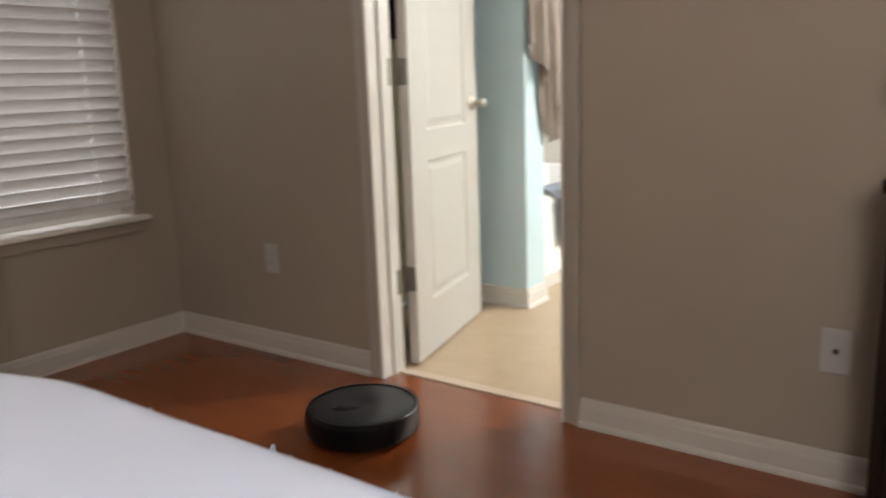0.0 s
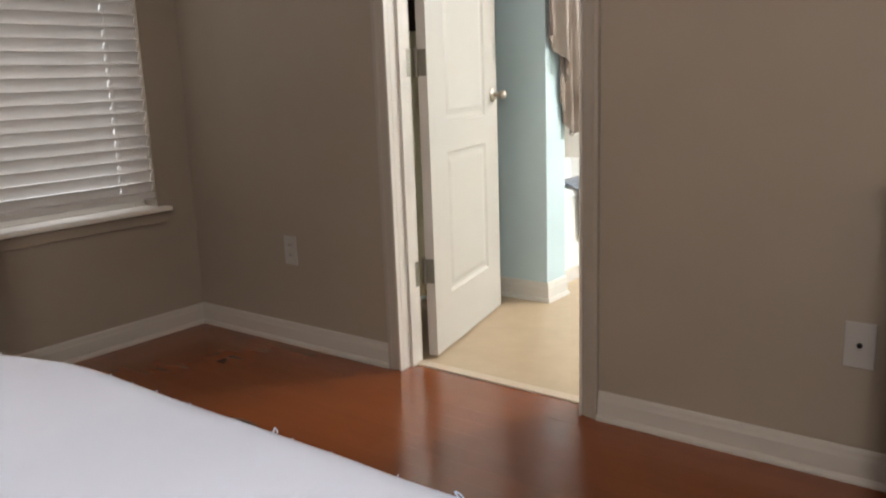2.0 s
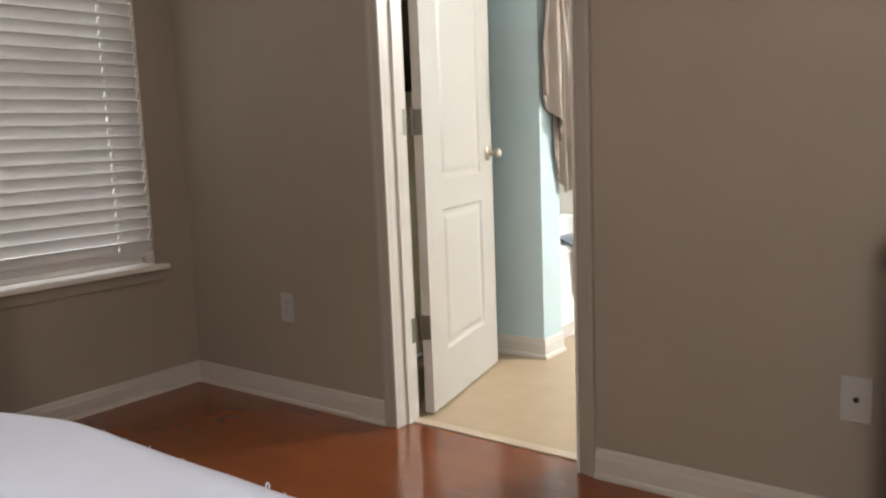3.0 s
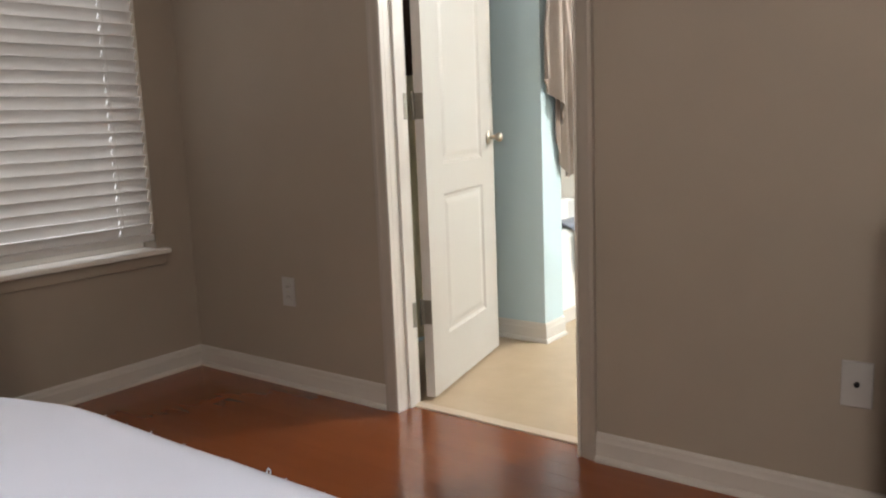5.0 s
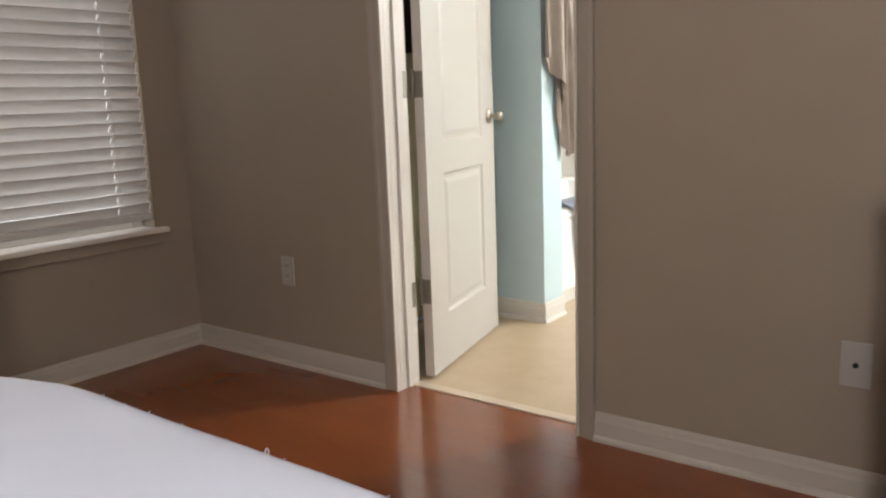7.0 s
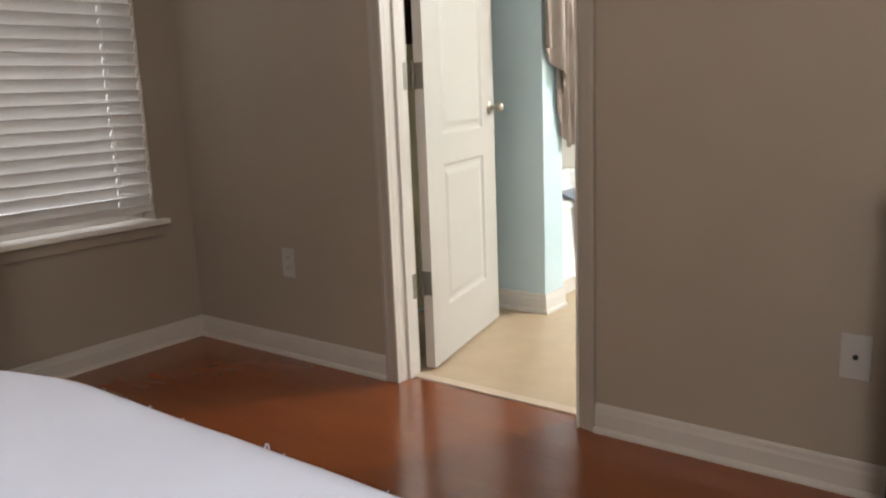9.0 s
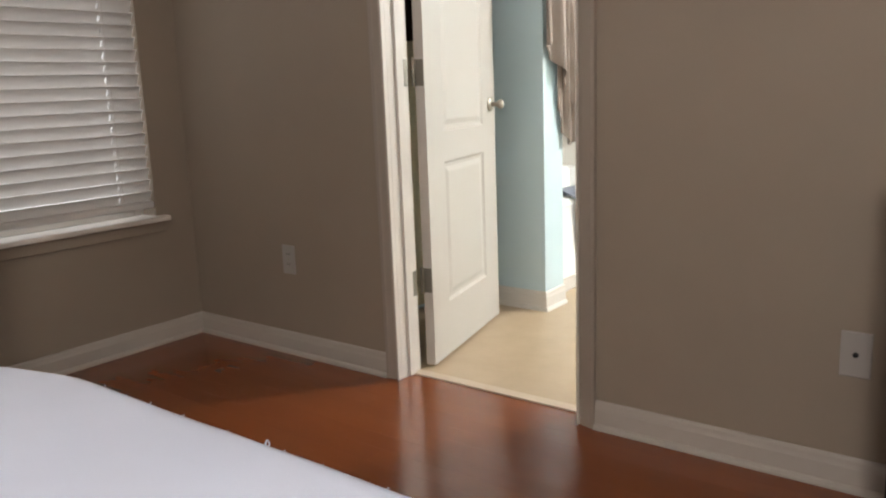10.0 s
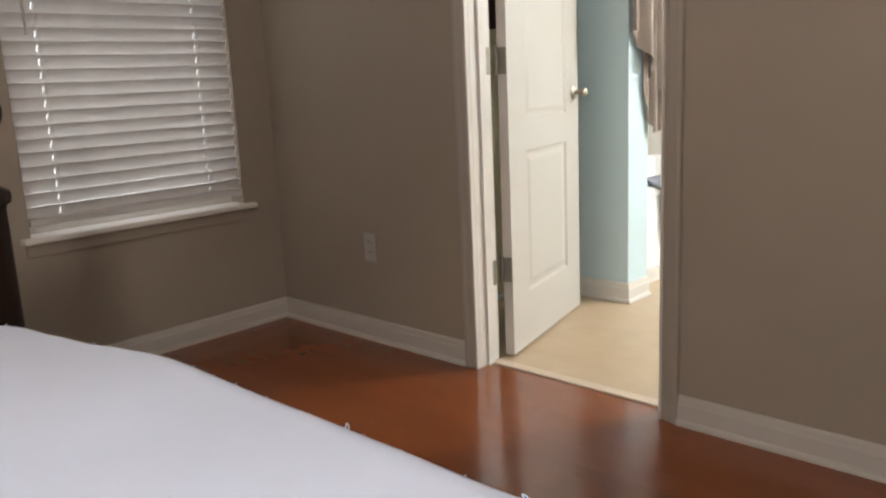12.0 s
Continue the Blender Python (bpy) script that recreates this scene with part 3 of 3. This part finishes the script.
# ---------------- robot vacuum ----------------
def robot_vacuum():
    top = empty("robot_vacuum", pose(0, 0, 0))
    R = 0.170
    part("body", lathe([(0, 0.012), (R - 0.022, 0.012), (R - 0.010, 0.020), (R - 0.006, 0.030), (R - 0.006, 0.078), (R - 0.010, 0.0825), (R - 0.018, 0.0835), (0, 0.0835)], 96), BLACKSAT, top, smooth=True)
    part("top_cover", lathe([(0, 0.0845), (0.02, 0.0880), (0.145, 0.0868), (0.151, 0.0855), (0.153, 0.0835), (0, 0.0830)], 96), BLACKTOP, top, "charcoal top cover", smooth=True)
    part("rim", lathe([(R - 0.0165, 0.0825), (R - 0.0165, 0.0866), (R - 0.0125, 0.0880), (R - 0.006, 0.0872), (R - 0.003, 0.084), (R - 0.005, 0.0800)], 96), BLACK, top, "glossy black top rim", smooth=True)
    # front bumper: half ring standing proud, local +x is forward
    bm = bmesh.new()
    prof = [(R - 0.003, 0.020), (R + 0.001, 0.024), (R + 0.002, 0.030), (R + 0.002, 0.072), (R, 0.078), (R - 0.003, 0.079)]
    n = 56
    rows = []
    for i in range(n + 1):
        a = radians(-95 + 190 * i / n)
        rows.append([bm.verts.new((r * math.cos(a), r * math.sin(a), z)) for r, z in prof])
    for a, b in zip(rows, rows[1:]):
        for k in range(len(prof)):
            bm.faces.new((a[k], a[(k + 1) % len(prof)], b[(k + 1) % len(prof)], b[k]))
    bm.faces.new(rows[0])
    bm.faces.new(rows[-1])
    part("bumper", bm, BLACK, top, "glossy black bumper", smooth=True)
    # oval control panel with two buttons
    bm = lathe([(0, 0.0862), (0.030, 0.0862), (0.031, 0.0878), (0.029, 0.0886), (0, 0.0886)], 36)
    bmesh.ops.transform(bm, matrix=Matrix.Translation((0.056, 0, 0)) @ pose(0, 0, 0, 0, 0, 153) @ Matrix.Diagonal((1.4, 0.72, 1, 1)), verts=bm.verts[:])
    pan = part("control_panel", bm, BLACK, top, "recessed black control panel", smooth=True)
    for s in (-1, 1):
        bm = lathe([(0, 0.0884), (0.0085, 0.0884), (0.0080, 0.0898), (0, 0.0902)], 24)
        bmesh.ops.translate(bm, vec=(0.056 - s * 0.016, s * 0.008, 0), verts=bm.verts[:])
        part("button", bm, BLACKSAT, pan)
    for y in (-0.11, 0.11):
        bm = lathe([(0, -0.011), (0.030, -0.011), (0.034, -0.007), (0.034, 0.007), (0.030, 0.011), (0, 0.011)], 28)
        bmesh.ops.transform(bm, matrix=pose(0, y, 0.034, 90, 0, 0), verts=bm.verts[:])
        part("wheel", bm, RUBBER, top)
    bm = lathe([(0, 0), (0.010, 0.0), (0.013, 0.006), (0.013, 0.016), (0, 0.018)], 16)
    bmesh.ops.translate(bm, vec=(0.12, 0, 0), verts=bm.verts[:])
    part("caster", bm, RUBBER, top)
    for ob in top.children_recursive:
        ob.data.transform(Matrix.Diagonal((1, 1, 1.12, 1)))
    return tagged(top, "black round robot vacuum driving over the wood floor", "robot vacuum")


vacuum = robot_vacuum()


# ---------------- bathroom things ----------------
def bathtub():
    top = empty("bathtub", pose(0, 0, 0))
    x0, x1, y0, y1, h = 0.30, 1.05, SY1 + 0.005, 2.715, 0.475
    part("apron", boxed(x1 - 0.03, x1, y0, y1, 0, h - 0.045, bevel=0.006), TUBW, top)
    bm = bmesh.new()
    outer = [(x0, y0), (x1 + 0.012, y0), (x1 + 0.012, y1), (x0, y1)]
    inner = [(x0 + 0.07, y0 + 0.10), (x1 - 0.075, y0 + 0.10), (x1 - 0.075, y1 - 0.07), (x0 + 0.07, y1 - 0.07)]
    base = [(x0 + 0.13, y0 + 0.22), (x1 - 0.14, y0 + 0.22), (x1 - 0.14, y1 - 0.13), (x0 + 0.13, y1 - 0.13)]
    rings = [[bm.verts.new((x, y, z)) for x, y in o] for o, z in ((outer, h - 0.05), (outer, h), (inner, h), (base, 0.10))]
    for a, b in zip(rings, rings[1:]):
        for k in range(4):
            bm.faces.new((a[k], a[(k + 1) % 4], b[(k + 1) % 4], b[k]))
    bm.faces.new(rings[-1])
    bmesh.ops.bevel(bm, geom=[e for e in bm.edges if not e.is_boundary], offset=0.02, segments=3, affect="EDGES", profile=0.5)
    part("tub_basin", bm, TUBW, top, smooth=True)
    part("base_strip", boxed(x1, x1 + 0.011, y0, y1, 0, 0.07, bevel=0.003), TRIM, top)
    return tagged(top, "white bathtub in an alcove behind the partition", "bathtub")


bathtub()


def bath_mat_point(u, v):
    # over the tub's rim: hangs inside, lies on the rim, hangs outside
    x0, h = 1.05, 0.478
    y = 1.36 + u * 0.50
    s = v * 0.51
    bend = 0.004 * math.sin(u * 17) + 0.003 * math.sin(u * 41 + 1)
    if s < 0.12:
        return (x0 - 0.085 - bend, y, h - (0.12 - s) + 0.012)
    if s < 0.23:
        k = (s - 0.12) / 0.11
        return (x0 - 0.085 + k * 0.108, y, h + 0.012 + 0.016 * math.sin(k * math.pi))
    return (x0 + 0.027 + bend * (1 + 3 * (s - 0.23)), y + 0.09 * min(1, (s - 0.23) / 0.05) * (1 - u) + 0.10 * (1 - u) * (s - 0.23), h + 0.010 - (s - 0.23))


part_mat = part("bath_mat", sheet(40, 40, bath_mat_point, 0.012), MAT, None, "", smooth=True)
tagged(part_mat, "slate-blue bath mat draped over the tub's rim", "bath mat")


def towel(name, y0, y1, zt, edge, depth, ph, label):
    """Gathered towel hanging from a hook: folds deepen downwards; edge(u) is the height of its lower hem."""
    def fn(u, v):
        z = zt + (edge(u) - zt) * v
        spread = 0.35 + 0.65 * min(1, v * 1.6)
        y = (y0 + y1) / 2 + (u - 0.5) * (y1 - y0) * spread
        x = SX + 0.016 + depth * (0.5 + 0.5 * math.sin(u * 15 + ph + v * 0.8)) * (0.5 + 0.5 * v) + 0.009 * math.sin(u * 33 + ph * 2)
        return (x, y, z)
    ob = part(name, sheet(60, 40, fn, 0.006), TOWEL, None, "", smooth=True)
    return tagged(ob, label, "towel", "towels on the partition")


def slanted_hem(u):
    if u < 0.12:
        return 1.17
    if u < 0.86:
        return 1.17 - 0.30 * ((u - 0.12) / 0.74) ** 1.1
    return 0.87 + 0.55 * (u - 0.86)


def round_hem(u):
    return 0.735 + 0.20 * abs(2 * u - 1) ** 2.4


towel("bath_towel", 0.968, 1.29, 1.72, slanted_hem, 0.05, 0.4, "taupe bath towel hanging in folds from a hook")
towel("hand_towel", 1.12, 1.32, 1.70, round_hem, 0.022, 2.0, "brown towel hanging behind the bath towel")


def hook(y):
    top = empty("towel_hook", pose(SX, y, 1.74))
    bm = lathe([(0, 0), (0.022, 0), (0.022, 0.004), (0.008, 0.007), (0.006, 0.04), (0.010, 0.045), (0.010, 0.052), (0, 0.054)], 20)
    bmesh.ops.transform(bm, matrix=pose(0, 0, 0, 0, 90, 0), verts=bm.verts[:])
    part("peg", bm, NICKEL, top, smooth=True)
    return tagged(top, "satin nickel towel hook on the partition", "hook")


hook(1.135)


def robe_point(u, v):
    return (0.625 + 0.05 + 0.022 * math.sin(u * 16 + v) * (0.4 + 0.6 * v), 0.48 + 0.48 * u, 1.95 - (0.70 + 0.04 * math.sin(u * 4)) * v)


# folded sheet added behind the door to give the hinge gap an olive tone
def gap_sheet_point(u, v):
    return (0.625 + 0.022 + 0.008 * math.sin(u * 22 + v * 2) * (0.4 + 0.6 * v), 0.26 + 0.90 * u, 1.93 - 1.90 * v)


tagged(part("gap_sheet", sheet(48, 30, gap_sheet_point, 0.006), OLIVESHEET, None, "", smooth=True), "long olive brown sheet added behind the door", "robe")
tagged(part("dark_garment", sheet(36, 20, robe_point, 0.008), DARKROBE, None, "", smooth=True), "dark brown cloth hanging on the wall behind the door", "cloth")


def dresser():
    top = empty("dresser", pose(2.712, -0.45, 0))
    w, d, h = 1.20, 0.425, 0.83
    part("top_board", boxed(0, w, 0, d, h - 0.028, h, bevel=0.006, seg=3), DARKWOOD, top)
    for x in (0.012, w - 0.034):
        part("side_panel", boxed(x, x + 0.022, 0.014, d - 0.004, 0.0, h - 0.0285, bevel=0.002), DARKWOOD, top)
    part("back_panel", boxed(0.035, w - 0.035, d - 0.014, d - 0.006, 0.06, h - 0.029), DARKWOOD, top)
    part("plinth", boxed(0.0345, w - 0.0345, 0.03, 0.05, 0.0, 0.075, bevel=0.002), DARKWOOD, top)
    for col in range(2):
        for row in range(3):
            x0, z0 = 0.038 + col * 0.563, 0.080 + row * 0.240
            front = part("drawer", boxed(x0, x0 + 0.559, 0.012, 0.034, z0, z0 + 0.234, bevel=0.004), DARKWOOD, top)
            for k in (0.14, 0.42):
                bm = lathe([(0, 0), (0.009, 0), (0.007, 0.010), (0.014, 0.018), (0.012, 0.026), (0, 0.028)], 16)
                bmesh.ops.transform(bm, matrix=pose(x0 + k, 0.0125, z0 + 0.117, 90, 0, 0), verts=bm.verts[:])
                part("drawer_knob", bm, HINGE, front, smooth=True)
    return tagged(top, "dark-stained wooden dresser against the greige wall", "dresser")


dresser()
bm = lathe([(0, 0), (0.050, 0), (0.052, 0.008), (0.030, 0.016), (0.012, 0.030), (0.011, 0.120), (0.022, 0.150), (0.055, 0.165), (0.066, 0.185), (0.066, 0.225), (0.060, 0.228), (0.058, 0.190), (0, 0.176)], 32)
bmesh.ops.translate(bm, vec=(2.782, -0.30, 0.830), verts=bm.verts[:])
tagged(part("candle_holder", bm, TURNED, None, "", smooth=True), "dark brown footed candle holder standing on the dresser", "candle holder")


# added out of view to brighten the bed and the bedroom walls
def added_fill_lamp():
    top = empty("added_fill_lamp", pose(3.30, -2.92, 0))
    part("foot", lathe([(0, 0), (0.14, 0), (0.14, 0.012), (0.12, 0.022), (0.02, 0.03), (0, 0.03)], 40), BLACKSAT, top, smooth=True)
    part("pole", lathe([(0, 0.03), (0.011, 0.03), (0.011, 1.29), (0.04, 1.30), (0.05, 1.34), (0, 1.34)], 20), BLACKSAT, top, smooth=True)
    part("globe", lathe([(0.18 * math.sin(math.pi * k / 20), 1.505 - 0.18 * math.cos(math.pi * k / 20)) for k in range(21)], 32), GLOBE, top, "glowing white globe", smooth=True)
    return tagged(top, "unseen globe lamp added beside the bed to light the bedroom", "floor lamp")


added_fill_lamp()

setting("ground", boxed(-60, 60, -60, 60, -0.7, -0.6), GROUND, "lawn outside the window", "ground")


# ---------------- floorboards ----------------
def floorboards():
    top = tagged(empty("floor", pose(0, 0, 0)), "reddish-brown glossy wood laminate floor", "floor", kind="structure")
    rng = random.Random(21)
    w, L = 0.0763, 1.5
    joint = {0: 1.595, 1: 1.715, 3: 1.19, 7: 1.465}
    me = {}

    def board(a, b, y0, y1):
        key = (round(b - a, 3), round(y1 - y0, 3))
        if key not in me:
            n, e, t = key[0], 0.0002, 0.012
            sec = [(0, -t), (n, -t), (n, -e), (n - e, 0), (e, 0), (0, -e)]
            bm = bmesh.new()
            ends = [[bm.verts.new((x, y, z)) for x, z in sec] for y in (0.0, key[1])]
            for k in range(6):
                bm.faces.new((ends[0][k], ends[0][(k + 1) % 6], ends[1][(k + 1) % 6], ends[1][k]))
            bm.faces.new(ends[0])
            bm.faces.new(ends[1])
            me[key] = mesh_of("floorboard", bm, WOOD)
        ob = new("floorboard", me[key])
        ob.parent = top
        ob.location = (a, y0, 0)

    rows, y = [(-0.0054, 0.0605, JL - 0.0005, JR + 0.0005)], -0.0054
    while y > RY + 0.001:
        rows.append((max(RY, y - w), y, 0.0, RX))
        y -= w
    for row, (y0, y1, a, stop) in enumerate(rows):
        x = joint.get(row, 0.62 + rng.uniform(-0.25, 0.25)) - L
        while x > a:
            x -= L
        while x + L <= a:
            x += L
        while x < stop:
            lo, hi = max(x, a), min(x + L, stop)
            if hi - lo > 0.01:
                board(lo, hi, y0, y1)
            x += L
    return top


floorboards()


# ---------------- moves ----------------
def motions():
    rows = []
    for t, x, y in VAC:
        rows.append((t, pose(x + 0.016, y - 0.017, 0, 0, 0, VYAW)))
    walk(vacuum, rows)


VYAW = 247
VAC = [(0, 1.370, -0.380), (0.5, 1.326, -0.503), (1.0, 1.277, -0.624), (1.5, 1.232, -0.745), (2.0, 1.182, -0.885), (3.0, 1.13, -1.10), (4.0, 1.22, -1.36), (8.0, 1.60, -2.30), (12.0, 1.60, -2.30)]
motions()
